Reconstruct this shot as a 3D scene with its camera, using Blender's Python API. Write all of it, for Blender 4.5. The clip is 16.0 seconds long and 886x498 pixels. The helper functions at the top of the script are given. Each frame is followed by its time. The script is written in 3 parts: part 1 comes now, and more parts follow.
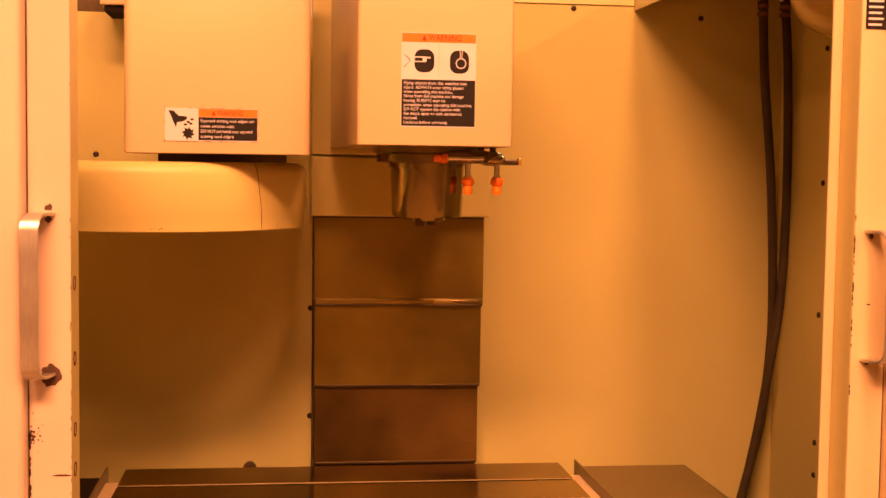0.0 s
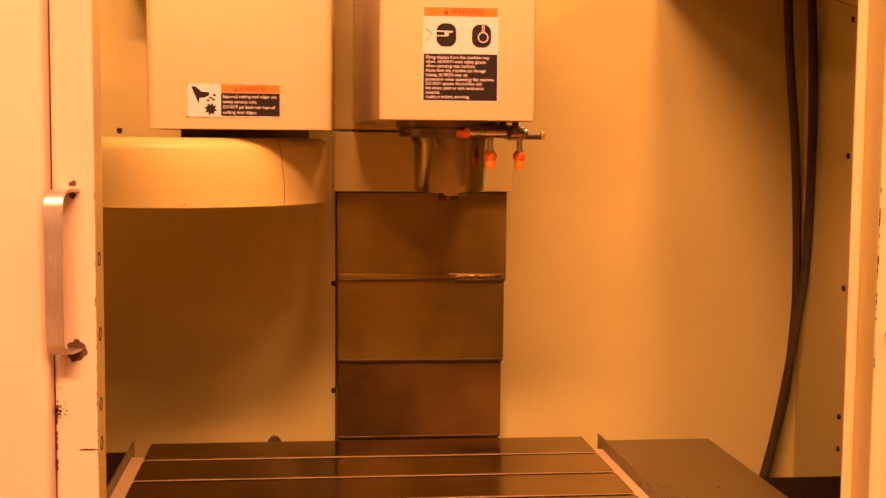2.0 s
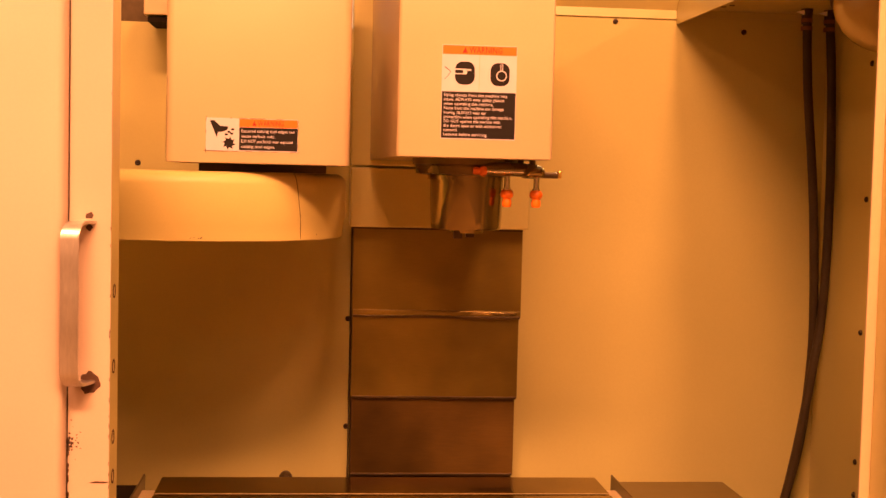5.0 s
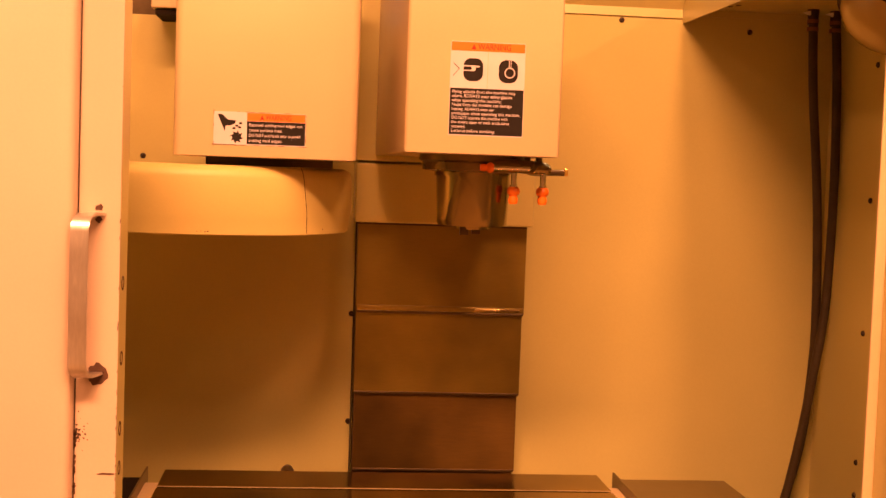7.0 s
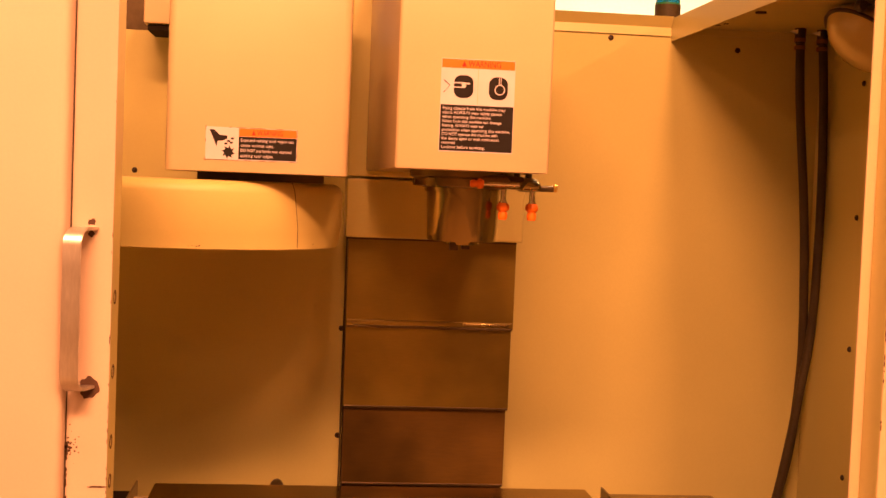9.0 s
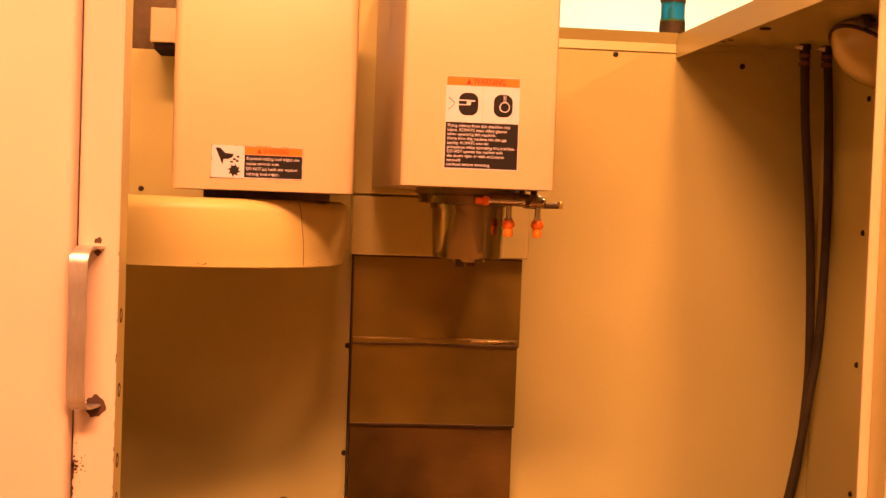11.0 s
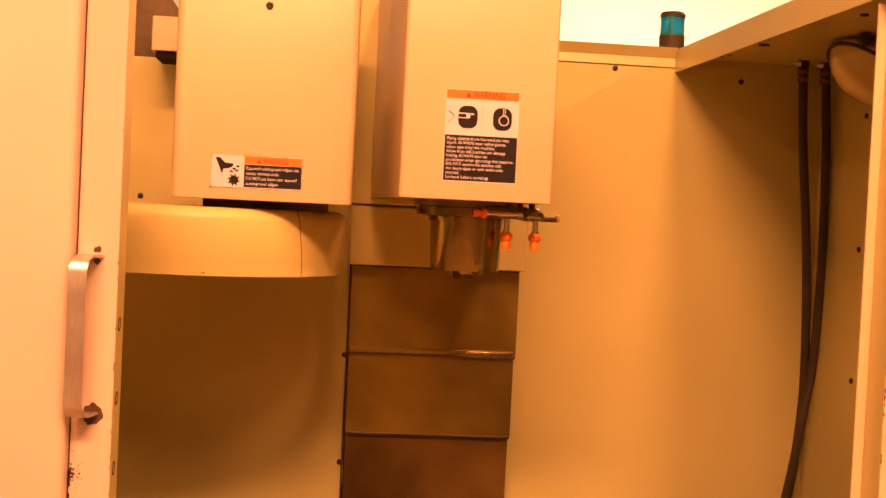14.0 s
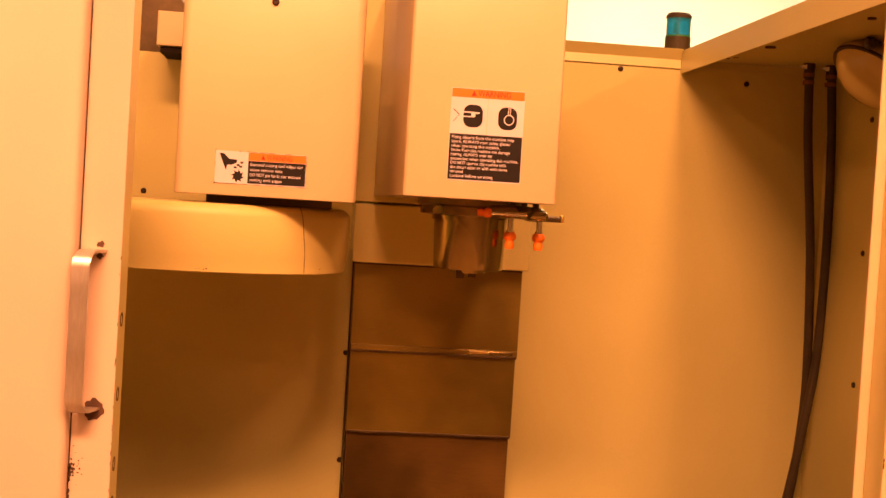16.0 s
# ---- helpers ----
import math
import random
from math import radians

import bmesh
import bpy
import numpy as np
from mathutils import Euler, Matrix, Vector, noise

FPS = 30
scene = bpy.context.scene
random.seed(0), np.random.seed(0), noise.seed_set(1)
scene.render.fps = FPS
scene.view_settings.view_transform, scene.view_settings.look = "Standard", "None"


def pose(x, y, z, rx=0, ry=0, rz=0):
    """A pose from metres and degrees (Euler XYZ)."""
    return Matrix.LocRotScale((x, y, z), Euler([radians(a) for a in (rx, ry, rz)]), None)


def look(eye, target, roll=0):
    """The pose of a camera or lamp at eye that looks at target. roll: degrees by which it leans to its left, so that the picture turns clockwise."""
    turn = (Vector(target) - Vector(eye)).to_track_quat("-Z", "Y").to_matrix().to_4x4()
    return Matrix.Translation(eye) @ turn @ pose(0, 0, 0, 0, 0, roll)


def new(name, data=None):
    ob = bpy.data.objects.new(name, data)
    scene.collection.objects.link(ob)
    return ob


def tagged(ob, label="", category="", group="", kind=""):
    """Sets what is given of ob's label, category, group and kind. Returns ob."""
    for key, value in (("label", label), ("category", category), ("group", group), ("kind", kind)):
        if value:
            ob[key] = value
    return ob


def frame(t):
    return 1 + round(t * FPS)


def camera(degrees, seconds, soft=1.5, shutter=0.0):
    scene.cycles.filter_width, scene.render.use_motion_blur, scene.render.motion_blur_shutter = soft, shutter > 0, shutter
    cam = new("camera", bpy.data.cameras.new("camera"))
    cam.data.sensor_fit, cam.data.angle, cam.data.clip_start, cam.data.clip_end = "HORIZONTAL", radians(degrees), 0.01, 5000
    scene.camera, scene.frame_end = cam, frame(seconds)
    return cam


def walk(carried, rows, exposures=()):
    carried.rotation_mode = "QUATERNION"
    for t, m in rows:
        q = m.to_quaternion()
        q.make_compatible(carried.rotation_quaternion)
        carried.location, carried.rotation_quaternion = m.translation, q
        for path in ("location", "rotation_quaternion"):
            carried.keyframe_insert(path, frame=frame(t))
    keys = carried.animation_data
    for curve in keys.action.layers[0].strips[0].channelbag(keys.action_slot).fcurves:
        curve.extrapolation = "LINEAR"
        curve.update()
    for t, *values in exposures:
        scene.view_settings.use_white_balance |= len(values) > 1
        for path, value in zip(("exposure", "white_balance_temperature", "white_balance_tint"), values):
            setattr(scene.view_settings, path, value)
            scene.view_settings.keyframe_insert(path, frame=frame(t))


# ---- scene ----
cam = camera(38.2, 16.0)
PATH = [
    (0, (-0.017, -0.453, 1.529), (0.237, 1.526, 1.398), 0.8),
    (0.5, (-0.017, -0.464, 1.529), (0.245, 1.514, 1.394), 0.5),
    (1, (-0.021, -0.461, 1.527), (0.249, 1.515, 1.379), 0.7),
    (1.5, (-0.014, -0.458, 1.524), (0.253, 1.518, 1.367), 0.5),
    (2, (-0.016, -0.453, 1.528), (0.202, 1.528, 1.358), 0.5),
    (2.5, (-0.02, -0.444, 1.524), (0.209, 1.537, 1.371), 0.4),
    (3, (-0.014, -0.44, 1.523), (0.204, 1.543, 1.377), 0.7),
    (3.5, (-0.008, -0.437, 1.52), (0.207, 1.547, 1.387), 1.0),
    (4, (-0.014, -0.447, 1.523), (0.189, 1.539, 1.401), 0.9),
    (4.5, (-0.015, -0.452, 1.533), (0.186, 1.534, 1.421), 1.5),
    (5, (-0.016, -0.449, 1.531), (0.178, 1.539, 1.416), 1.4),
    (7.5, (-0.034, -0.454, 1.529), (0.167, 1.533, 1.409), 2.2),
    (8, (-0.029, -0.459, 1.525), (0.186, 1.527, 1.414), 2.0),
    (8.5, (-0.034, -0.459, 1.527), (0.18, 1.527, 1.422), 2.4),
    (9, (-0.035, -0.468, 1.531), (0.179, 1.518, 1.435), 2.3),
    (11.5, (-0.033, -0.471, 1.533), (0.167, 1.518, 1.464), 2.1),
    (12, (-0.04, -0.473, 1.539), (0.156, 1.516, 1.471), 2.5),
    (12.5, (-0.04, -0.479, 1.547), (0.17, 1.51, 1.497), 2.6),
    (13, (-0.035, -0.481, 1.547), (0.166, 1.509, 1.493), 2.5),
    (13.5, (-0.036, -0.481, 1.544), (0.164, 1.508, 1.486), 2.8),
    (14, (-0.035, -0.48, 1.541), (0.171, 1.508, 1.482), 2.8),
    (14.5, (-0.037, -0.479, 1.537), (0.162, 1.51, 1.47), 3.1),
    (15, (-0.041, -0.477, 1.545), (0.161, 1.512, 1.487), 3.2),
    (15.5, (-0.04, -0.478, 1.547), (0.175, 1.51, 1.495), 3.3),
    (16, (-0.038, -0.474, 1.542), (0.166, 1.515, 1.48), 3.5),
]
walk(cam, [(t, look(eye, target, roll)) for t, eye, target, roll in PATH])

# ---- light ----
WARM = (1.0, 0.387, 0.162)
PALE = (1.0, 0.74, 0.42)


def area_lamp(name, x, y, z, sx, sy, watts, colour=WARM):
    data = bpy.data.lights.new(name, "AREA")
    data.shape, data.size, data.size_y, data.energy, data.color = "RECTANGLE", sx, sy, watts, colour
    ob = new(name, data)
    ob.location = (x, y, z)
    return ob


world = bpy.data.worlds.new("shop_air")
world.use_nodes = True
world.node_tree.nodes["Background"].inputs[0].default_value = (1.0, 0.45, 0.12, 1)
world.node_tree.nodes["Background"].inputs[1].default_value = 0.004
scene.world = world
scene.view_settings.exposure = 0.0
CEIL = 4.2
ROW_R, ROW_L = 0.85, -2.9
area_lamp("bay_and_fill_lamp", -0.55, -1.3, CEIL - 0.16, 1.5, 0.5, 500)
area_lamp("tube_lamp", ROW_R, -0.9, CEIL - 0.16, 0.42, 2.4, 250)
area_lamp("bay_and_fill_lamp", ROW_L, 0.2, CEIL - 0.16, 0.3, 1.2, 50)
area_lamp("bay_and_fill_lamp", -0.4, -4.9, CEIL - 0.16, 1.2, 0.3, 85)
area_lamp("bay_and_fill_lamp", ROW_L, -4.0, CEIL - 0.16, 0.5, 1.2, 70)
# Added fill, no fixture known here: brightens the left door's return flange.
area_lamp("bay_and_fill_lamp", 4.3, -1.6, CEIL - 0.16, 0.3, 1.2, 330)
# Two added rear fills that whiten the shop beyond; their fixtures are invented.
area_lamp("bay_and_fill_lamp", 2.2, 5.6, CEIL - 0.16, 0.5, 2.4, 520, PALE)
area_lamp("bay_and_fill_lamp", ROW_L, 5.2, CEIL - 0.16, 0.5, 2.4, 150)


# ---- materials ----
def material(name, base, rough=0.5, metal=0.0, grain=0.06, grain_size=60.0, stain=0.1, stain_size=3.0,
             bump=0.05, stretch=(1, 1, 1), dirt=None, dirt_at=0.62, coat=0.0):
    """A procedural surface: fine grain, broad stains, roughness that follows them, and small relief."""
    m = bpy.data.materials.new(name)
    m.use_nodes = True
    nt = m.node_tree
    b = nt.nodes["Principled BSDF"]

    def node(kind, **kw):
        n = nt.nodes.new(kind)
        for k, v in kw.items():
            n.inputs[k].default_value = v
        return n

    co = nt.nodes.new("ShaderNodeTexCoord")
    mp = nt.nodes.new("ShaderNodeMapping")
    mp.inputs["Scale"].default_value = stretch
    nt.links.new(co.outputs["Object"], mp.inputs["Vector"])
    fine = node("ShaderNodeTexNoise", Scale=grain_size, Detail=4.0, Roughness=0.6)
    wide = node("ShaderNodeTexNoise", Scale=stain_size, Detail=3.0, Roughness=0.5)
    nt.links.new(mp.outputs[0], fine.inputs["Vector"])
    nt.links.new(co.outputs["Object"], wide.inputs["Vector"])

    def scaled(src, lo, hi):
        r = node("ShaderNodeMapRange")
        r.interpolation_type = "SMOOTHSTEP"
        r.inputs["From Min"].default_value, r.inputs["From Max"].default_value = 0.15, 0.85
        r.inputs["To Min"].default_value, r.inputs["To Max"].default_value = lo, hi
        nt.links.new(src, r.inputs["Value"])
        return r.outputs[0]

    def mult(a, c):
        n = nt.nodes.new("ShaderNodeMath")
        n.operation = "MULTIPLY"
        nt.links.new(a, n.inputs[0])
        nt.links.new(c, n.inputs[1])
        return n.outputs[0]

    level = mult(scaled(fine.outputs["Fac"], 1 - grain, 1 + grain), scaled(wide.outputs["Fac"], 1 - stain, 1 + stain))
    tint = nt.nodes.new("ShaderNodeVectorMath")
    tint.operation = "SCALE"
    tint.inputs[0].default_value = base
    nt.links.new(level, tint.inputs["Scale"])
    colour = tint.outputs[0]
    if dirt:
        spot = node("ShaderNodeTexNoise", Scale=stain_size * 5, Detail=8.0, Roughness=0.72)
        nt.links.new(co.outputs["Object"], spot.inputs["Vector"])
        ramp = node("ShaderNodeMapRange")
        ramp.inputs["From Min"].default_value, ramp.inputs["From Max"].default_value = dirt_at, dirt_at + 0.09
        nt.links.new(spot.outputs["Fac"], ramp.inputs["Value"])
        mix = nt.nodes.new("ShaderNodeMix")
        mix.data_type = "RGBA"
        nt.links.new(ramp.outputs[0], mix.inputs[0])
        nt.links.new(colour, mix.inputs[6])
        mix.inputs[7].default_value = (*dirt, 1)
        colour = mix.outputs[2]
    nt.links.new(colour, b.inputs["Base Color"])
    nt.links.new(scaled(wide.outputs["Fac"], max(0.03, rough - 0.08), min(1, rough + 0.08)), b.inputs["Roughness"])
    b.inputs["Metallic"].default_value = metal
    b.inputs["Coat Weight"].default_value = coat
    bp = nt.nodes.new("ShaderNodeBump")
    bp.inputs["Strength"].default_value, bp.inputs["Distance"].default_value = bump, 0.002
    nt.links.new(fine.outputs["Fac"], bp.inputs["Height"])
    nt.links.new(bp.outputs[0], b.inputs["Normal"])
    return m


PUTTY = (0.56, 0.43, 0.245)
paint = material("putty_paint", PUTTY, 0.38, grain=0.02, stain=0.06, bump=0.04, grain_size=250)
carousel_paint = material("carousel_cream", (0.58, 0.475, 0.17), 0.42, grain=0.02, stain=0.06, bump=0.04, grain_size=250)
wall_paint = material("enclosure_paint", (0.55, 0.475, 0.18), 0.36, grain=0.02, stain=0.07, bump=0.05, grain_size=180, stain_size=2.2)
door_paint = material("worn_door_paint", (0.53, 0.41, 0.31), 0.4, grain=0.02, stain=0.05, bump=0.05, grain_size=220, dirt=(0.13, 0.06, 0.03), dirt_at=0.80)
seam_dark = material("dark_seam", (0.06, 0.035, 0.02), 0.8)
rust = material("rusty_chipped_steel", (0.065, 0.026, 0.012), 0.8, grain=0.3, bump=0.4)
way_steel = material("stained_way_steel", (0.25, 0.175, 0.03), 0.36, 0.55, grain=0.05, grain_size=40, stain=0.4, stain_size=4, stretch=(1, 1, 9), bump=0.0)
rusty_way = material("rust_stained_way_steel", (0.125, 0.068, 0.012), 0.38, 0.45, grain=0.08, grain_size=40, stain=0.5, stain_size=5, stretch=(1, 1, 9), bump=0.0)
table_steel = material("oiled_ground_steel", (0.38, 0.26, 0.085), 0.14, 1.0, grain=0.12, grain_size=45, stain=0.3, stain_size=6, stretch=(1, 14, 1), bump=0.0)
lit_slot_steel = material("lit_slot_edge", (0.55, 0.42, 0.2), 0.35, 0.4, grain=0.1, stain=0.2, bump=0.0)
lip_steel = material("rubbed_lip_steel", (0.25, 0.175, 0.035), 0.36, 0.55, grain=0.06, grain_size=40, stain=0.15, stain_size=5, stretch=(1, 1, 9), bump=0.0)
nose_steel = material("machined_steel", (0.38, 0.295, 0.125), 0.23, 1.0, grain=0.04, grain_size=30, stretch=(1, 1, 30), stain=0.08, stain_size=9, bump=0.0)
flange_steel = material("oily_flange_steel", (0.21, 0.15, 0.055), 0.3, 0.85, grain=0.12, stain=0.3, stain_size=9)
dark_steel = material("oily_dark_steel", (0.09, 0.06, 0.028), 0.38, 0.7, grain=0.15, stain=0.25, stain_size=9)
tray_steel = material("grey_tray_steel", (0.17, 0.125, 0.045), 0.33, 0.5, grain=0.06, stain=0.2, stain_size=5)
aluminium = material("brushed_aluminium", (0.62, 0.57, 0.52), 0.33, 0.9, grain=0.08, grain_size=60, stretch=(6, 6, 1), stain=0.1, stain_size=12)
chrome = material("chrome_pipe", (0.88, 0.84, 0.76), 0.2, 1.0)
orange = material("orange_plastic", (0.95, 0.20, 0.012), 0.35, grain=0.03)
rubber = material("black_rubber", (0.045, 0.028, 0.011), 0.55, grain=0.2, stain=0.3, stain_size=15, bump=0.2, grain_size=200)
rubber.node_tree.nodes["Principled BSDF"].inputs["Specular IOR Level"].default_value = 0.3
black_void = material("flat_black", (0.014, 0.008, 0.004), 0.9)
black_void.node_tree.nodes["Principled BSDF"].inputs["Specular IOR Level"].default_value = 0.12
screw_steel = material("blackened_screw", (0.05, 0.03, 0.02), 0.5, 0.6)
copper = material("brown_copper", (0.22, 0.09, 0.03), 0.4, 0.6)
tab_glint = material("tab_glint_white", (0.85, 0.82, 0.75), 0.3)
brass = material("brass_fitting", (0.75, 0.5, 0.12), 0.3, 0.9)
label_white = material("label_white", (0.60, 0.53, 0.56), 0.4, grain=0.02, stain=0.04, stain_size=20)
label_black = material("label_black", (0.02, 0.016, 0.014), 0.4, grain=0.1, stain=0.1, stain_size=20)
label_orange = material("label_orange", (0.95, 0.17, 0.012), 0.4, grain=0.03, stain=0.05, stain_size=20)
label_black.node_tree.nodes["Principled BSDF"].inputs["Specular IOR Level"].default_value = 0.12
label_red = material("label_red_ink", (0.30, 0.018, 0.006), 0.4)
lamp_shell = material("lamp_enamel", (0.5, 0.38, 0.24), 0.3, grain=0.04)
lamp_glass = material("lamp_frosted_glass", (0.62, 0.48, 0.2), 0.12, grain=0.02, coat=0.6)
teal = material("teal_lens", (0.01, 0.55, 0.95), 0.2, grain=0.1, stain=0.2, stain_size=25, coat=0.5)
teal.node_tree.nodes["Principled BSDF"].inputs["Transmission Weight"].default_value = 0.75
green = material("green_seal", (0.02, 0.16, 0.05), 0.4)
shop_white = material("shop_white_paint", (0.8, 0.78, 0.74), 0.7, stain=0.05)
# Browns for unseen room surfaces, chosen only to tint the light they bounce.
bounce_brown = material("bounce_brown_tint", (0.16, 0.10, 0.028), 0.7, stain=0.08)
bounce_floor = material("bounce_brown_floor", (0.15, 0.095, 0.03), 0.7, stain=0.25, grain=0.15, bump=0.2)


# ---- building tools ----
def part(name, bm, mat, parent=None, label="", smooth=False):
    me = bpy.data.meshes.new(name)
    bm.to_mesh(me)
    bm.free()
    me.materials.append(mat)
    if smooth:
        me.shade_smooth()
        me.set_sharp_from_angle(angle=radians(35))
    ob = new(name, me)
    if parent:
        ob.parent = parent
    if label:
        ob["label"] = label
    return ob


def thing(name, label, category, group="", kind=""):
    return tagged(new(name), label, category, group, kind)


def box(x0, x1, y0, y1, z0, z1, bevel=0.0, segments=2, bm=None):
    """A box between two corners with its edges rounded."""
    own = bmesh.new()
    bmesh.ops.create_cube(own, size=1)
    for v in own.verts:
        v.co = Vector(((x0 + x1) / 2 + v.co.x * (x1 - x0), (y0 + y1) / 2 + v.co.y * (y1 - y0), (z0 + z1) / 2 + v.co.z * (z1 - z0)))
    if bevel:
        bmesh.ops.bevel(own, geom=own.edges[:], offset=bevel, segments=segments, affect="EDGES", profile=0.5)
    if bm is None:
        return own
    me = bpy.data.meshes.new("joined")
    own.to_mesh(me)
    own.free()
    bm.from_mesh(me)
    bpy.data.meshes.remove(me)
    return bm


def hood(x0, x1, y0, y1, z0, z1, upright, rim):
    """A sheet metal box whose upright edges are rounded more than its rims."""
    bm = box(x0, x1, y0, y1, z0, z1)
    for vertical, r, n in ((True, upright, 5), (False, rim, 2)):
        some = [e for e in bm.edges if (abs(e.verts[0].co.z - e.verts[1].co.z) > 0.1) == vertical and e.calc_face_angle(0) > 1.0]
        bmesh.ops.bevel(bm, geom=some, offset=r, segments=n, affect="EDGES", profile=0.5)
    return bm


def lathe(profile, steps=40, m=Matrix(), a0=0.0, a1=math.tau, bm=None):
    """Turns (radius, height) pairs round the z axis."""
    bm = bm or bmesh.new()
    full = abs(a1 - a0 - math.tau) < 1e-6
    rings = []
    for n in range(steps if full else steps + 1):
        a = a0 + (a1 - a0) * n / steps
        rings.append([bm.verts.new(m @ Vector((r * math.cos(a), r * math.sin(a), z))) for r, z in profile])
    for n in range(steps):
        p, q = rings[n], rings[(n + 1) % len(rings)]
        for k in range(len(profile) - 1):
            bm.faces.new((p[k], q[k], q[k + 1], p[k + 1]))
    bmesh.ops.remove_doubles(bm, verts=bm.verts[:], dist=1e-6)
    bmesh.ops.recalc_face_normals(bm, faces=bm.faces[:])
    return bm


def tube(points, radius, steps=12, fine=8, bm=None):
    """A round tube along a smooth line through points."""
    bm = bm or bmesh.new()
    pts = [Vector(p) for p in points]
    line = []
    for n in range(len(pts) - 1):
        p0, p1, p2, p3 = pts[max(n - 1, 0)], pts[n], pts[n + 1], pts[min(n + 2, len(pts) - 1)]
        for k in range(fine):
            t = k / fine
            line.append(0.5 * (2 * p1 + (p2 - p0) * t + (2 * p0 - 5 * p1 + 4 * p2 - p3) * t * t + (3 * p1 - p0 - 3 * p2 + p3) * t**3))
    line.append(pts[-1])
    rings = []
    for n, p in enumerate(line):
        d = (line[min(n + 1, len(line) - 1)] - line[max(n - 1, 0)]).normalized()
        u = d.cross(Vector((0, 1, 0.013))).normalized()
        w = d.cross(u)
        rings.append([bm.verts.new(p + radius * (math.cos(a) * u + math.sin(a) * w)) for a in (math.tau * k / steps for k in range(steps))])
    for r, s in zip(rings, rings[1:]):
        for k in range(steps):
            bm.faces.new((r[k], r[(k + 1) % steps], s[(k + 1) % steps], s[k]))
    bm.faces.new(rings[0])
    bm.faces.new(rings[-1])
    bmesh.ops.recalc_face_normals(bm, faces=bm.faces[:])
    return bm


def plate(outline, y0, y1, bm=None):
    """A flat shape given in x and z, thick from y0 (front) to y1."""
    bm = bm or bmesh.new()
    front = [bm.verts.new((x, y0, z)) for x, z in outline]
    back = [bm.verts.new((x, y1, z)) for x, z in outline]
    bm.faces.new(front)
    bm.faces.new(back[::-1])
    for n in range(len(outline)):
        k = (n + 1) % len(outline)
        bm.faces.new((front[n], back[n], back[k], front[k]))
    bmesh.ops.recalc_face_normals(bm, faces=bm.faces[:])
    return bm


def rounded(x0, x1, z0, z1, r, steps=6):
    out = []
    for cx, cz, a in ((x1 - r, z1 - r, 0), (x0 + r, z1 - r, 90), (x0 + r, z0 + r, 180), (x1 - r, z0 + r, 270)):
        out += [(cx + r * math.cos(radians(a + 90 * k / steps)), cz + r * math.sin(radians(a + 90 * k / steps))) for k in range(steps + 1)]
    return out


def circle(cx, cz, r, steps=24, squash=1.0):
    return [(cx + r * math.cos(math.tau * k / steps), cz + r * squash * math.sin(math.tau * k / steps)) for k in range(steps)]


def screw(parent, x, y, z, turn="front", r=0.0065):
    """A domed socket screw; its head looks to the front (-y) or to the left (-x)."""
    m = pose(x, y, z, 90, 0, 0) if turn == "front" else pose(x, y, z, 0, -90, 0)
    bm = lathe([(0.0001, 0.0022), (r * 0.45, 0.0022), (r * 0.5, 0.0048), (r * 0.8, 0.0042), (r, 0.002), (r * 1.02, -0.001)], 16, m)
    return part("screw", bm, screw_steel, parent, smooth=True)


def writing(parent, name, text, x, y, z, size, mat, wide=None):
    """Raised ink in the built-in font, in the plane of y, from its lower left corner."""
    cu = bpy.data.curves.new(name, "FONT")
    cu.body, cu.size, cu.extrude, cu.resolution_u, cu.offset = text, size, 0.00008, 2, 0.00006
    tmp = bpy.data.objects.new(name, cu)
    scene.collection.objects.link(tmp)
    bpy.context.view_layer.update()
    me = bpy.data.meshes.new_from_object(tmp.evaluated_get(bpy.context.evaluated_depsgraph_get()))
    bpy.data.objects.remove(tmp)
    span = max(v.co.x for v in me.vertices)
    me.transform(Matrix.Diagonal(((wide / span) if wide else 1, 1, 1, 1)))
    me.transform(pose(x, y, z, 90))
    me.materials.clear()
    me.materials.append(mat)
    ob = new(name, me)
    ob.parent = parent
    return ob


# ---- the machine's walls ----
BACK = 2.58
FRONT = 1.395
SIDE = 1.205
LEFT = -0.78

wall_back = tagged(part("wall_back", box(0.0637, SIDE + 0.03, BACK, BACK + 0.03, 0.25, 1.925, 0.001), wall_paint), "cream painted sheet steel back wall of the enclosure", "wall", kind="structure")
bm = bmesh.new()
fold = [(BACK - 0.020, 1.964), (BACK - 0.001, 1.939), (BACK - 0.005, 1.918), (BACK + 0.004, 1.918), (BACK + 0.004, 1.964)]
ends = [[bm.verts.new((x, y, z)) for y, z in fold] for x in (0.470, 0.828)]
bm.faces.new(ends[0])
bm.faces.new(ends[1][::-1])
for n in range(5):
    bm.faces.new((ends[0][n], ends[0][n - 1], ends[1][n - 1], ends[1][n]))
bmesh.ops.recalc_face_normals(bm, faces=bm.faces[:])
part("upper_strip", box(0.8342, SIDE, BACK + 0.0004, BACK + 0.03, 1.9252, 1.958), wall_paint, wall_back)
part("top_flange", bm, wall_paint, wall_back, "folded top edge of the wall")
for x, z in ((0.68, 1.908), (0.996, 1.893)):
    screw(wall_back, x, BACK, z)
wall_back_left = tagged(part("wall_back_left", box(LEFT, 0.0635, BACK + 0.002, BACK + 0.03, 0.25, 1.868, 0.001), wall_paint), "cream painted sheet steel wall behind the tool carousel", "wall", kind="structure")
screw(wall_back_left, -0.437, BACK + 0.002, 1.543)
for z in (1.186, 0.928):
    screw(wall_back_left, 0.0572, BACK + 0.002, z)
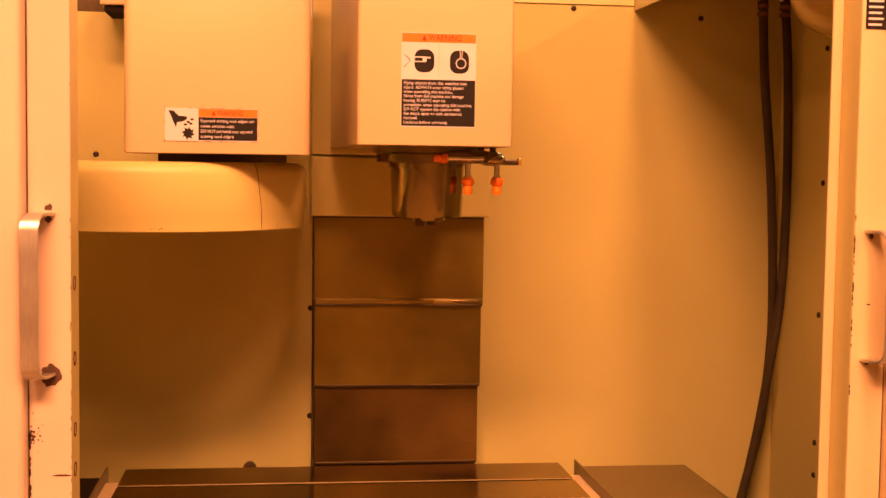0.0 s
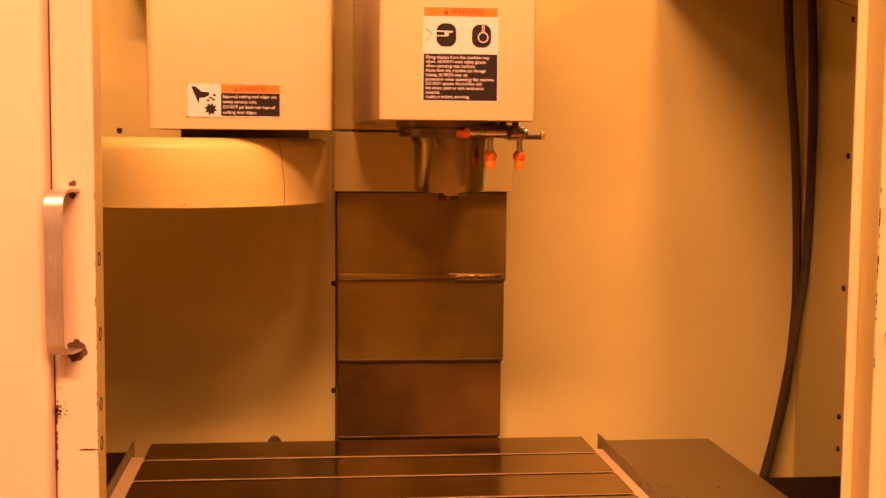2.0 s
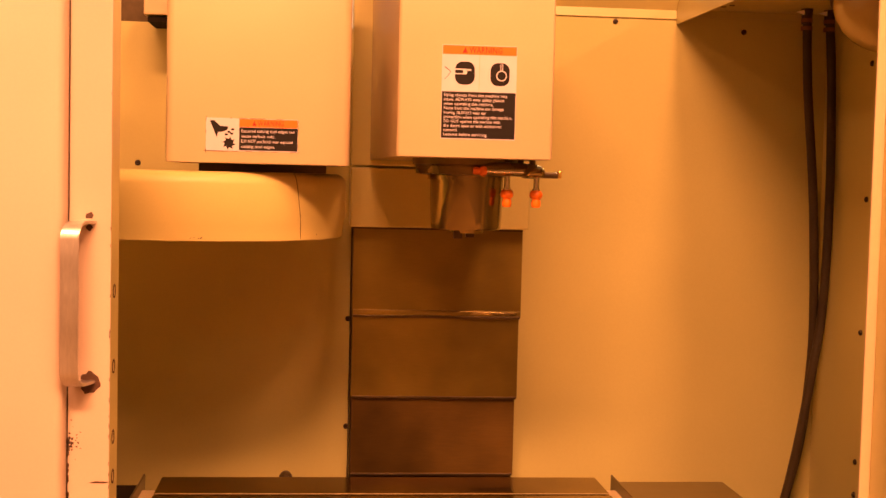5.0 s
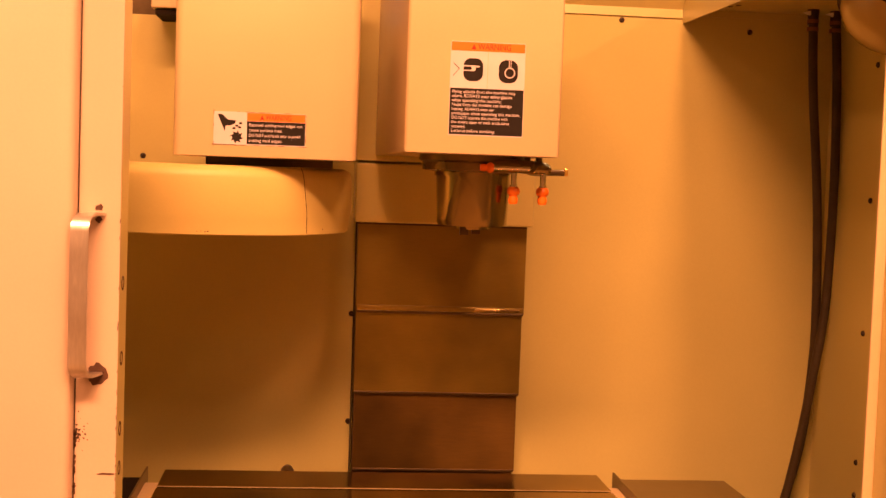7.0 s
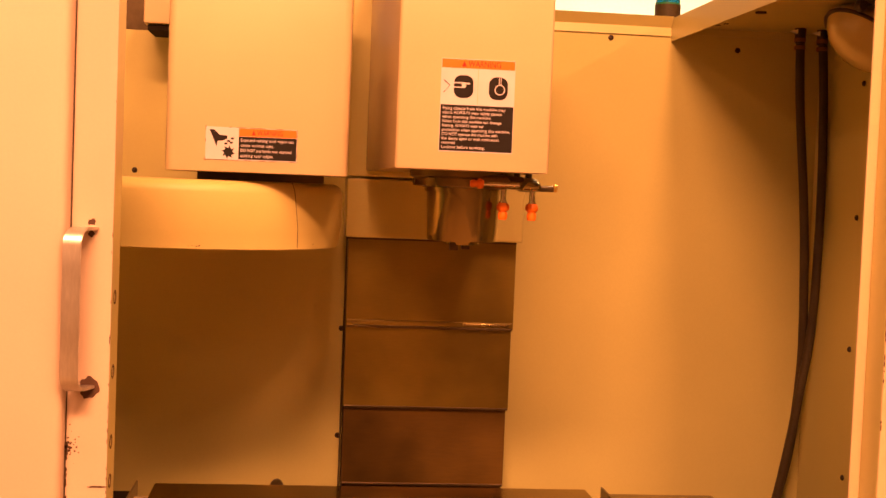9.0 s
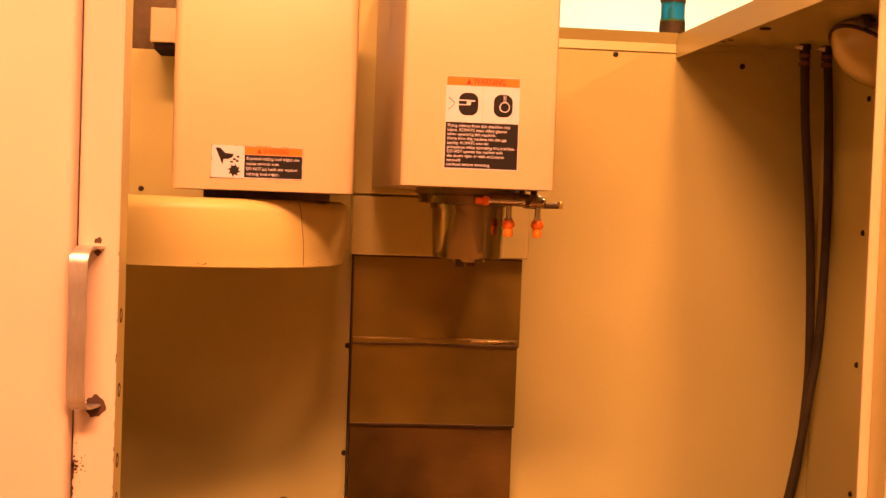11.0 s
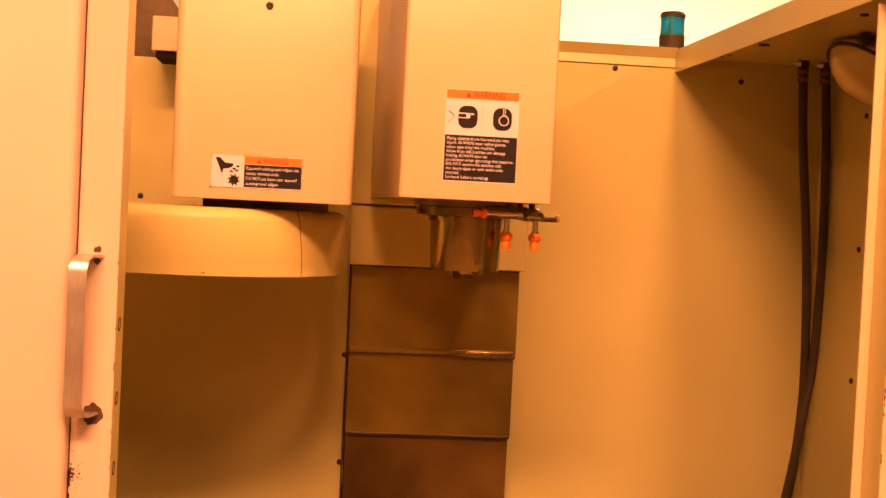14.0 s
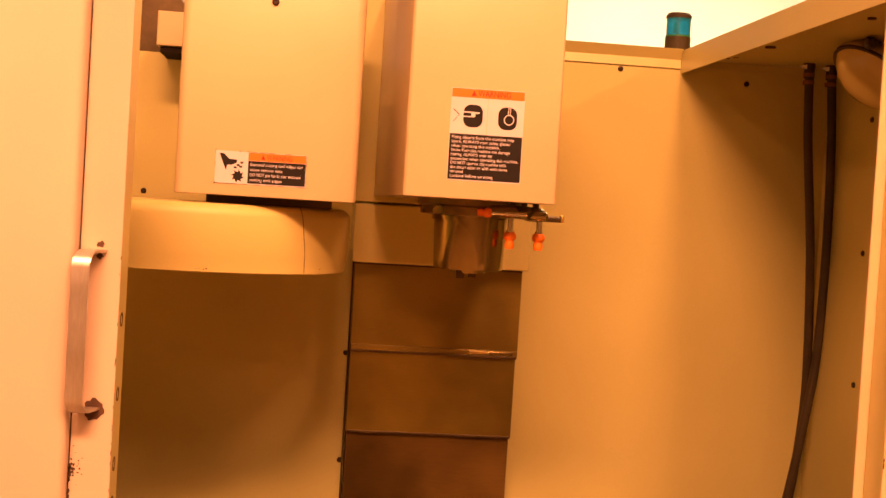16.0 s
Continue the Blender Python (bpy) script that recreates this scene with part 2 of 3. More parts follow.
wall_right = tagged(part("wall_right", box(SIDE, SIDE + 0.03, FRONT + 0.06, BACK, 0.25, 1.96, 0.001), wall_paint), "cream painted sheet steel side wall of the enclosure", "wall", kind="structure")
for z in (1.803, 1.5, 1.2, 0.905, 0.83):
    screw(wall_right, SIDE, 2.315, z, "side")
wall_left = tagged(part("wall_left", box(LEFT - 0.03, LEFT, FRONT + 0.06, BACK, 0.25, 1.96, 0.001), wall_paint), "cream painted sheet steel side wall beside the carousel", "wall", kind="structure")
floor_pan = tagged(part("floor", box(LEFT, SIDE, FRONT, BACK, 0.22, 0.25), black_void), "black pan under the table", "floor", kind="structure")

# roof panel over the right side, with a folded lip
roof = thing("ceiling_panel", "cream sheet steel roof panel with a folded lip", "roof panel", kind="structure")
part("plate", box(0.834, SIDE, FRONT, BACK, 1.942, 1.952), wall_paint, roof)
part("lip", box(0.829, 0.834, FRONT, BACK + 0.002, 1.906, 1.962, 0.001), wall_paint, roof, "folded lip along the edge")
bm = lathe([(0.0001, 0), (0.012, 0), (0.012, 0.004)], 18, pose(0.937, 2.263, 1.9385))
part("grommet", bm, screw_steel, roof)
part("grommet", lathe([(0.0001, 0), (0.008, 0), (0.008, 0.004)], 18, pose(0.962, 1.804, 1.9385)), screw_steel, roof)
part("stain", box(0.90, 0.925, 2.50, 2.508, 1.9405, 1.942), rust, roof, "rust stain")
part("stain", box(0.925, 0.935, 2.47, 2.48, 1.9405, 1.942), rust, roof, "rust stain")
part("slot", box(0.845, 0.853, 1.62, 1.75, 1.9405, 1.942), seam_dark, roof)

# ---- doors ----
def door(name, side, edge, seam, far, top, label, coat):
    """A sliding door leaf: folded jamb, return and skin. side: -1 to the left, 1 to the right."""
    s = side
    d = thing(name, label, "door", kind="structure")

    def slab(a, b, *rest):
        return box(min(a, b), max(a, b), *rest)

    part("jamb", slab(edge, seam, FRONT, FRONT + 0.004, 0.55, top, 0.0012), coat, d)
    part("return_flange", slab(edge, edge + s * 0.003, FRONT + 0.004, FRONT + 0.072, 0.55, top, 0.0008), wall_paint, d)
    part("skin", slab(seam + s * 0.002, far, FRONT - 0.035, FRONT + 0.03, 0.55, top, 0.012, 5), coat, d, "flat outer skin of the door", smooth=True)
    part("seam", slab(seam, seam + s * 0.002, FRONT + 0.002, FRONT + 0.02, 0.55, top), seam_dark, d)
    return d


def handle(parent, x, z0, z1, out, lean):
    """A flat bent strap handle."""
    h, w, th = z1 - z0, 0.0125, 0.0045
    pts, r = [], 0.022
    for k in range(7):
        a = radians(90 * k / 6)
        pts.append((-out + r - r * math.sin(a), z1 - r + r * math.cos(a)))
    pts = [(0.0, z1)] + pts
    pts += [(y, z0 + z1 - z) for y, z in pts[::-1]]
    bm = bmesh.new()
    rows = []
    for n, (y, z) in enumerate(pts):
        a, b = Vector(pts[max(n - 1, 0)]), Vector(pts[min(n + 1, len(pts) - 1)])
        t = (b - a).normalized()
        nrm = Vector((-t.y, t.x))
        shift = lean * (-y / out)
        rows.append([bm.verts.new((x + shift + dx, FRONT + y + nrm.x * dn, z + nrm.y * dn)) for dx, dn in ((-w, -th / 2), (w, -th / 2), (w, th / 2), (-w, th / 2))])
    for p, q in zip(rows, rows[1:]):
        for k in range(4):
            bm.faces.new((p[k], p[(k + 1) % 4], q[(k + 1) % 4], q[k]))
    bm.faces.new(rows[0])
    bm.faces.new(rows[-1])
    bmesh.ops.recalc_face_normals(bm, faces=bm.faces[:])
    edges = [e for e in bm.edges if len(e.link_faces) == 2 and e.calc_face_angle() > 1.2]
    bmesh.ops.bevel(bm, geom=edges, offset=0.001, segments=2, affect="EDGES")
    return part("handle", bm, aluminium, parent, "bent aluminium strap handle", smooth=True)


def chip(parent, x, z, size, seed, squash=1.0, y=FRONT, ragged=0.5):
    """A ragged patch where paint has flaked off."""
    rng = random.Random(seed)
    outline = []
    for k in range(22):
        a = math.tau * k / 22
        r = size * (1.05 - ragged * rng.random())
        outline.append((x + r * math.cos(a), z + r * squash * math.sin(a)))
    return part("paint_chip", plate(outline, y - 0.0006, y + 0.001), rust, parent)


door_1 = door("door_1", -1, -0.308, -0.366, -0.95, 1.9, "cream sliding door with chipped paint and strap handle", door_paint)
handle(door_1, -0.340, 1.226, 1.453, 0.05, -0.016)
chip(door_1, -0.336, 1.224, 0.0155, 3, 1.1, ragged=0.28)
chip(door_1, -0.338, 1.462, 0.006, 4)
chip(door_1, -0.338, 1.446, 0.006, 5)
rng = random.Random(8)
for n in range(26):
    off = abs(rng.gauss(0, 0.009))
    chip(door_1, -0.3645 + off, 1.138 + rng.gauss(0, 0.013), rng.uniform(0.0006, 0.0026) * (1.3 if off < 0.004 else 0.7), 420 + n)
for n in range(20):
    z = rng.uniform(1.05, 1.3) if n % 5 else rng.uniform(1.3, 1.7)
    chip(door_1, -0.3083 - abs(rng.gauss(0, 0.0004)), z, rng.uniform(0.0003, 0.0007), 60 + n, 7)
for n in range(14):
    chip(door_1, -0.3655, 1.05 + 0.1 * n / 14 + rng.uniform(-0.01, 0.01), rng.uniform(0.001, 0.003), 110 + n, 2.0)
chip(door_1, -0.322, 1.081, 0.016, 140, 0.1)
for z in (1.353, 1.244, 1.141, 1.083):
    bm = lathe([(0.0085, 0), (0.0085, 0.001), (0.0105, 0.001), (0.0105, 0)], 20, pose(-0.308, FRONT + 0.03, z, 0, 90, 0))
    part("slot_ring", bm, rust, door_1)

door_2 = door("door_2", 1, 0.851, 0.905, 1.6, 1.909, "cream sliding door with worn edges and strap handle", paint)
part("rubber_lip", box(0.834, 0.851, FRONT + 0.062, FRONT + 0.068, 0.55, 1.9, 0.002), paint, door_2, "pale sealing lip")
handle(door_2, 0.878, 1.24, 1.437, 0.055, 0.012)
chip(door_2, 0.878, 1.236, 0.005, 150)
chip(door_2, 0.878, 1.43, 0.005, 151)
for n in range(26):
    chip(door_2, 0.8512 + abs(rng.gauss(0, 0.0005)), rng.uniform(1.18, 1.46), rng.uniform(0.0005, 0.0011), 160 + n, rng.uniform(2, 7))
chip(door_2, 0.877, 1.325, 0.004, 210, 0.3)

# ---- labels ----
def label_frame(parent, x0, x1, y, z0, z1):
    return part("warning_label", plate(rounded(x0, x1, z0, z1, 0.002), y - 0.0006, y + 0.0004), label_white, parent, "warning label in white, orange and black")


def grimy_rim(lab, x0, x1, y, z0, z1, seed, count):
    """Specks of oily dirt caught along the edge of a label."""
    rng = random.Random(seed)
    for n in range(count):
        a = rng.random()
        x, z = ((x0 + a * (x1 - x0), rng.choice((z0, z0, z1))) if n % 3 else (rng.choice((x0, x1, x1)), z0 + a * (z1 - z0)))
        wide, tall = (rng.uniform(0.002, 0.009), 0.0004) if n % 3 else (0.0004, rng.uniform(0.002, 0.006))
        part("grime_speck", plate(circle(x, z, wide, 8, tall / wide), y - 0.0010, y), seam_dark, lab)


def large_label(parent, x0, x1, y, z0, z1):
    lab = label_frame(parent, x0, x1, y, z0, z1)
    f, w, h = y - 0.0009, x1 - x0, z1 - z0
    part("orange_band", plate([(x0 + 0.001, z1 - 0.1 * h), (x1 - 0.001, z1 - 0.1 * h), (x1 - 0.001, z1 - 0.001), (x0 + 0.001, z1 - 0.001)], f, y), label_orange, lab)
    writing(lab, "heading", "WARNING", x0 + 0.36 * w, f - 0.0001, z1 - 0.082 * h, 0.0155, label_red, 0.44 * w)
    part("alert_mark", plate([(x0 + 0.27 * w, z1 - 0.082 * h), (x0 + 0.34 * w, z1 - 0.082 * h), (x0 + 0.305 * w, z1 - 0.025 * h)], f - 0.0002, y), label_red, lab)
    mid = z0 + 0.505 * h
    part("black_panel", plate([(x0 + 0.001, z0 + 0.002), (x1 - 0.001, z0 + 0.002), (x1 - 0.001, mid), (x0 + 0.001, mid)], f, y), label_black, lab)
    lines = ["Flying objects from this machine may", "injure. ALWAYS wear safety glasses", "when operating this machine.", "Noise from this machine can damage",
             "hearing. ALWAYS wear ear", "protection when operating this machine.", "DO NOT operate this machine with", "the doors open or with enclosures", "removed.", "Lockout before servicing."]
    for n, words in enumerate(lines):
        writing(lab, "text_line", words, x0 + 0.035 * w, f - 0.0001, mid - 0.0085 - n * 0.00765, 0.0079, label_white, 0.92 * w * len(words) / 39)
    zc, r = z0 + 0.70 * h, 0.135 * w
    part("divider", plate([(x0 + 0.497 * w, mid), (x0 + 0.503 * w, mid), (x0 + 0.503 * w, z1 - 0.1 * h), (x0 + 0.497 * w, z1 - 0.1 * h)], f, y), paint, lab)
    c = x0 + 0.31 * w
    part("pictogram", plate(rounded(c - r, c + r * 0.95, zc - r * 1.1, zc + r * 1.15, r * 0.75), f, y), label_black, lab, "plain dark rounded shape")
    part("goggle_bar", plate(rounded(c - r * 1.25, c + r * 0.2, zc - r * 0.1, zc + r * 0.45, r * 0.15), f - 0.0002, y), label_white, lab)
    part("goggle_bar", plate(rounded(c - r * 1.0, c - r * 0.2, zc + r * 0.0, zc + r * 0.33, r * 0.1), f - 0.0003, y), label_black, lab)
    part("goggle_bar", plate(rounded(c + r * 0.1, c + r * 0.6, zc + r * 0.27, zc + r * 0.43, r * 0.06), f - 0.0002, y), label_white, lab)
    for s in (-1, 1):
        bm = plate([(c - r * 2.0, zc + s * r * 0.55), (c - r * 2.0, zc + s * r * 0.66), (c - r * 1.4, zc + r * 0.16), (c - r * 1.4, zc + r * 0.06)], f, y)
        part("spark_line", bm, label_black, lab)
    c = x0 + 0.77 * w
    part("pictogram", plate(rounded(c - r * 0.9, c + r, zc - r * 1.15, zc + r * 1.1, r * 0.75), f, y), label_black, lab, "plain dark rounded shape")
    bm = lathe([(r * 0.43, 0), (r * 0.43, 0.0004), (r * 0.53, 0.0004), (r * 0.53, 0)], 24, pose(c + r * 0.2, f - 0.0001, zc - r * 0.15, 90))
    part("ear_ring", bm, label_white, lab)
    for dx in (0.08, 0.26):
        part("headband", plate([(c + r * dx, zc + r * 0.3), (c + r * (dx + 0.07), zc + r * 0.3), (c + r * (dx + 0.07), zc + r * 1.05), (c + r * dx, zc + r * 1.05)], f - 0.0002, y), label_white, lab)
    return lab


def small_label(parent, x0, x1, y, z0, z1):
    lab = label_frame(parent, x0, x1, y, z0, z1)
    f, w, h = y - 0.0009, x1 - x0, z1 - z0
    s = x0 + 0.36 * w
    part("orange_band", plate([(s, z1 - 0.26 * h), (x1 - 0.001, z1 - 0.26 * h), (x1 - 0.001, z1 - 0.001), (s, z1 - 0.001)], f, y), label_orange, lab)
    writing(lab, "heading", "WARNING", s + 0.2 * w, f - 0.0001, z1 - 0.215 * h, 0.0135, label_red, 0.28 * w)
    part("alert_mark", plate([(s + 0.14 * w, z1 - 0.215 * h), (s + 0.185 * w, z1 - 0.215 * h), (s + 0.162 * w, z1 - 0.07 * h)], f - 0.0002, y), label_red, lab)
    part("black_panel", plate([(s, z0 + 0.002), (x1 - 0.001, z0 + 0.002), (x1 - 0.001, z1 - 0.27 * h), (s, z1 - 0.27 * h)], f, y), label_black, lab)
    lines = ["Exposed cutting tool edges can", "cause serious cuts.", "DO NOT put {}s near exposed".format("hand"), "cutting tool edges."]
    for n, words in enumerate(lines):
        writing(lab, "text_line", words, s + 0.02 * w, f - 0.0001, z1 - 0.42 * h - n * 0.0094, 0.0080, label_white, 0.6 * w * len(words) / 31)
    bm = plate([(x0 + 0.04 * w, z1 - 0.08 * h), (x0 + 0.09 * w, z1 - 0.08 * h), (x0 + 0.15 * w, z1 - 0.24 * h), (x0 + 0.24 * w, z1 - 0.26 * h), (x0 + 0.23 * w, z1 - 0.36 * h), (x0 + 0.18 * w, z1 - 0.42 * h), (x0 + 0.13 * w, z1 - 0.43 * h), (x0 + 0.12 * w, z1 - 0.6 * h)], f, y)
    part("pictogram", bm, label_black, lab, "plain dark wedge")
    for dx, dz in ((0.25, 0.42), (0.29, 0.34), (0.22, 0.5), (0.28, 0.47)):
        part("pictogram_speck", plate(rounded(x0 + dx * w - 0.003, x0 + dx * w + 0.003, z1 - dz * h - 0.0018, z1 - dz * h + 0.0018, 0.0015, 2), f, y), label_black, lab)
    cx, cz, star = x0 + 0.25 * w, z0 + 0.24 * h, []
    for k in range(16):
        a, r = math.tau * k / 16, (0.0125 if k % 2 else 0.0075)
        star.append((cx + r * math.cos(a + (0.25 if k % 2 else 0)), cz + r * math.sin(a + (0.25 if k % 2 else 0))))
    part("cutter_mark", plate(star, f, y), label_black, lab)
    grimy_rim(lab, x0, x1, y, z0, z1, 31, 48)
    return lab


def bar_label(parent, x0, x1, y, z0, z1):
    lab = part("warning_label", plate(rounded(x0, x1, z0, z1, 0.002), y - 0.0008, y + 0.0004), label_black, parent, "black label with rows of small white print")
    n, z = 0, z1 - 0.007
    rng = random.Random(5)
    while z > z0 + 0.004:
        end = x1 - rng.uniform(0.004, 0.018)
        part("print_bar", plate([(x0 + 0.004, z - 0.0016), (end, z - 0.0016), (end, z + 0.0016), (x0 + 0.004, z + 0.0016)], y - 0.0011, y), label_white, lab)
        z -= 0.0088
    return lab


bar_label(door_2, 0.857, 0.899, FRONT, 1.742, 1.80)

# ---- spindle head ----
head = thing("spindle_head", "cream sheet metal spindle head of a milling machine", "machine head")
HX0, HX1, HY, HZ = 0.117, 0.394, 1.797, 1.5625
bm = hood(HX0, HX1, HY, 2.448, HZ, 2.02, 0.007, 0.0025)
for v in bm.verts:
    if v.co.y > 2.2 and v.co.x < 0.2:
        v.co.x -= 0.021
part("cover", bm, paint, head, "cream painted sheet steel cover", smooth=True)
large_label(head, 0.1935, 0.326, HY, 1.595, 1.760)
SX, SY = 0.257, 1.95
part("flange", lathe([(0.0001, 1.566), (0.100, 1.566), (0.100, 1.552), (0.094, 1.548), (0.094, 1.534), (0.07, 1.531), (0.0001, 1.531)], 48, pose(SX, SY, 0)), flange_steel, head, "oily dark steel flange", smooth=True)
prof = [(0.0001, 1.533), (0.0700, 1.533), (0.0700, 1.528)] + [(0.0700 - 0.0005 * k, 1.525 - 0.0112 * k) for k in range(9)]
prof += [(0.0640, 1.4315), (0.058, 1.430), (0.034, 1.430), (0.033, 1.424), (0.022, 1.424), (0.022, 1.45), (0.0001, 1.45)]
bm = lathe(prof, 72, pose(SX + 0.003, SY, 0))
for turn, lean, reach in ((-112, -0.17, 0.0610),):
    n = Vector((math.cos(radians(turn)), math.sin(radians(turn)), lean)).normalized()
    cut = bmesh.ops.bisect_plane(bm, geom=bm.verts[:] + bm.edges[:] + bm.faces[:], plane_co=Vector((SX, SY, 1.478)) + reach * n, plane_no=n, clear_outer=True)
    bmesh.ops.edgeloop_fill(bm, edges=[e for e in cut["geom_cut"] if isinstance(e, bmesh.types.BMEdge)])
part("spindle_nose", bm, nose_steel, head, "machined steel spindle nose", smooth=True)
for a in (60, 240):
    x, y = SX + 0.028 * math.cos(radians(a)), SY + 0.028 * math.sin(radians(a))
    part("drive_dog", box(x - 0.008, x + 0.008, y - 0.006, y + 0.006, 1.414, 1.431, 0.001), dark_steel, head)
part("nose_collar", lathe([(0.0001, 1.5335), (0.0710, 1.5335), (0.0710, 1.523), (0.0001, 1.523)], 48, pose(SX, SY, 0)), nose_steel, head, smooth=True)
# coolant ring to the right of the nose
bm = tube([(SX + 0.02, SY - 0.088, 1.545), (SX + 0.07, SY - 0.085, 1.545), (SX + 0.115, SY - 0.06, 1.543), (SX + 0.135, SY - 0.02, 1.541), (SX + 0.12, SY + 0.04, 1.541)], 0.0125, 14)
part("coolant_ring", bm, flange_steel, head, "oily steel coolant manifold", smooth=True)
part("valve_body", box(0.352, 0.396, 1.87, 1.915, 1.531, 1.548, 0.008, 4), nose_steel, head, smooth=True)
part("valve_lever", box(0.385, 0.425, 1.885, 1.897, 1.530, 1.541, 0.003), dark_steel, head, smooth=True)
part("lever_tip", box(0.4215, 0.4285, 1.883, 1.899, 1.530, 1.544, 0.002), brass, head, "yellow brass lever end", smooth=True)
for x in (0.352, 0.374):
    part("stud", lathe([(0.0001, 1.565), (0.006, 1.565), (0.006, 1.545), (0.0001, 1.545)], 14, pose(x, 1.89, 0)), dark_steel, head, smooth=True)


def nozzle(m, length):
    """A chrome pipe with a ball-jointed orange tip, pointing down its own -z."""
    n = part("nozzle_pipe", lathe([(0.0001, 0.0), (0.0055, 0.0), (0.0055, -length), (0.0075, -length), (0.0075, -length - 0.004), (0.0001, -length - 0.004)], 18, m), chrome, head, "chrome coolant pipe", smooth=True)
    e = -length - 0.003
    prof = [(0.0001, e), (0.0085, e), (0.0115, e - 0.004), (0.0125, e - 0.009), (0.011, e - 0.0135), (0.0078, e - 0.016), (0.0078, e - 0.018), (0.0092, e - 0.022), (0.0088, e - 0.028), (0.0072, e - 0.0315), (0.004, e - 0.032), (0.0035, e - 0.024), (0.0001, e - 0.024)]
    part("nozzle_tip", lathe(prof, 22, m), orange, n, "orange plastic ball nozzle", smooth=True)


nozzle(pose(0.3285, 1.893, 1.534), 0.024)
nozzle(pose(0.3835, 1.896, 1.534), 0.024)
nozzle(pose(0.350, 1.845, 1.5405, 0, 90, 0) @ Matrix.Diagonal((0.78, 0.78, 0.78, 1)), 0.082)

# ---- column behind the head ----
column = thing("column_cover", "cream sheet steel cover of the machine column", "machine column")
part("upper_plate", box(0.054, 0.464, 2.45, 2.575, 1.549, 2.4, 0.004), wall_paint, column)
part("lower_box", box(0.054, 0.464, 2.448, 2.578, 1.410, 1.545, 0.004), wall_paint, column, "cream box above the way cover")

# Dark strip stands in for the shadowed gap beside the way cover.
part("gap_shade_strip", box(0.0608, 0.0632, 2.53, 2.58, 0.55, 1.41, 0.0008), rubber, column, "dark strip standing in for the shadowed gap")
# Shadow line below the box, drawn as a thin dark strip.
part("shade_line_strip", box(0.062, 0.456, 2.488, 2.50, 1.4045, 1.4095), dark_steel, column, "dark strip painting the shadow line under the box")

# ---- telescoping way cover ----
way = thing("way_cover", "stained steel telescoping cover of the vertical slide", "way cover")
for n, (x0, x1, z0, z1) in enumerate(((0.0635, 0.4575, 1.199, 1.412), (0.0645, 0.4545, 1.009, 1.199), (0.0665, 0.4505, 0.826, 1.009), (0.068, 0.447, 0.62, 0.826))):
    y = 2.497 + 0.007 * n
    bm = box(x0, x1, y, 2.579, z0 + 0.002, z1, 0.0012)
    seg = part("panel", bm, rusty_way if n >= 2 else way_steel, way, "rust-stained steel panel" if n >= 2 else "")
    if n == 0:
        part("worn_lip", box(x0 + 0.001, x1 - 0.001, y - 0.0032, y + 0.004, z0 + 0.006, z0 + 0.019, 0.003, 4), lip_steel, seg, "worn rolled lower lip", smooth=True)
        # Reflection at the lip's right end, added as a strip of brighter steel.
        part("lip_highlight", box(x0 + 0.275, x1 - 0.010, y - 0.0040, y, z0 + 0.009, z0 + 0.016, 0.0016, 3), nose_steel, seg, "bright strip painting the highlight on the lip", smooth=True)
    part("wiper_edge", box(x0 + 0.002, x1 - 0.002, y - 0.0022, y + 0.002, z0, z0 + 0.006, 0.0008), dark_steel, seg, "dark wiper lip")

# ---- table ----
table = thing("machine_table", "oiled dark steel milling table with slots", "worktable")
TX0, TX1, TY1, TZ = -0.326, 0.576, 2.185, 0.90
TY0 = TY1 - 0.62
slots = [2.042 - 0.152 * n for n in range(4)]
edges = [TY1] + [v for s in slots for v in (s + 0.008, s - 0.008)] + [TY0]
for a, b in zip(edges[0::2], edges[1::2]):
    part("land", box(TX0, TX1, b, a, TZ - 0.06, TZ, 0.0012), table_steel, table)
part("bed", box(TX0, TX1, TY0, TY1, TZ - 0.12, TZ - 0.055), table_steel, table)
# Light on each slot's far wall, painted as a thin bright strip.
for s in slots:
    part("slot_edge", box(TX0, TX1, s + 0.0062, s + 0.0078, TZ - 0.0018, TZ - 0.0002), lit_slot_steel, table, "slot edge painted bright as its lit far wall")
for x0, x1, px in ((TX1, TX1 + 0.034, TX1 + 0.034), (TX0 - 0.034, TX0, TX0 - 0.038)):
    part("trough", box(x0, x1, TY0, TY1 - 0.05, TZ - 0.05, TZ - 0.015, 0.002), paint, table, "pale coolant trough")
    part("trough_plate", box(px, px + 0.004, TY0, TY1, TZ - 0.06, TZ + 0.006, 0.001), tray_steel, table)
part("apron", box(TX1 + 0.040, 0.848, TY0 - 0.2, 2.165, TZ - 0.02, TZ - 0.004, 0.002), tray_steel, table, "grey sheet steel apron")
part("apron", box(-0.62, TX0 - 0.040, TY0 - 0.2, 2.165, TZ - 0.03, TZ - 0.012, 0.002), black_void, table, "black sheet left of the table")
part("saddle", box(-0.1, 0.45, 1.75, 2.15, 0.25, TZ - 0.12, 0.01), dark_steel, table)
# Black sloped panel that fills the corner right of the table.
guard = bmesh.new()
rim = [(y, z) for y, z in ((2.578, 0.685), (2.30, 0.77), (1.7, 0.80), (1.7, 0.55), (2.578, 0.45))]
left_rim, right_rim = ([guard.verts.new((x, y, z)) for y, z in rim] for x in (0.86, SIDE - 0.002))
guard.faces.new(left_rim)
guard.faces.new(right_rim[::-1])
for n in range(5):
    guard.faces.new((left_rim[n], left_rim[n - 1], right_rim[n - 1], right_rim[n]))
bmesh.ops.recalc_face_normals(guard, faces=guard.faces[:])
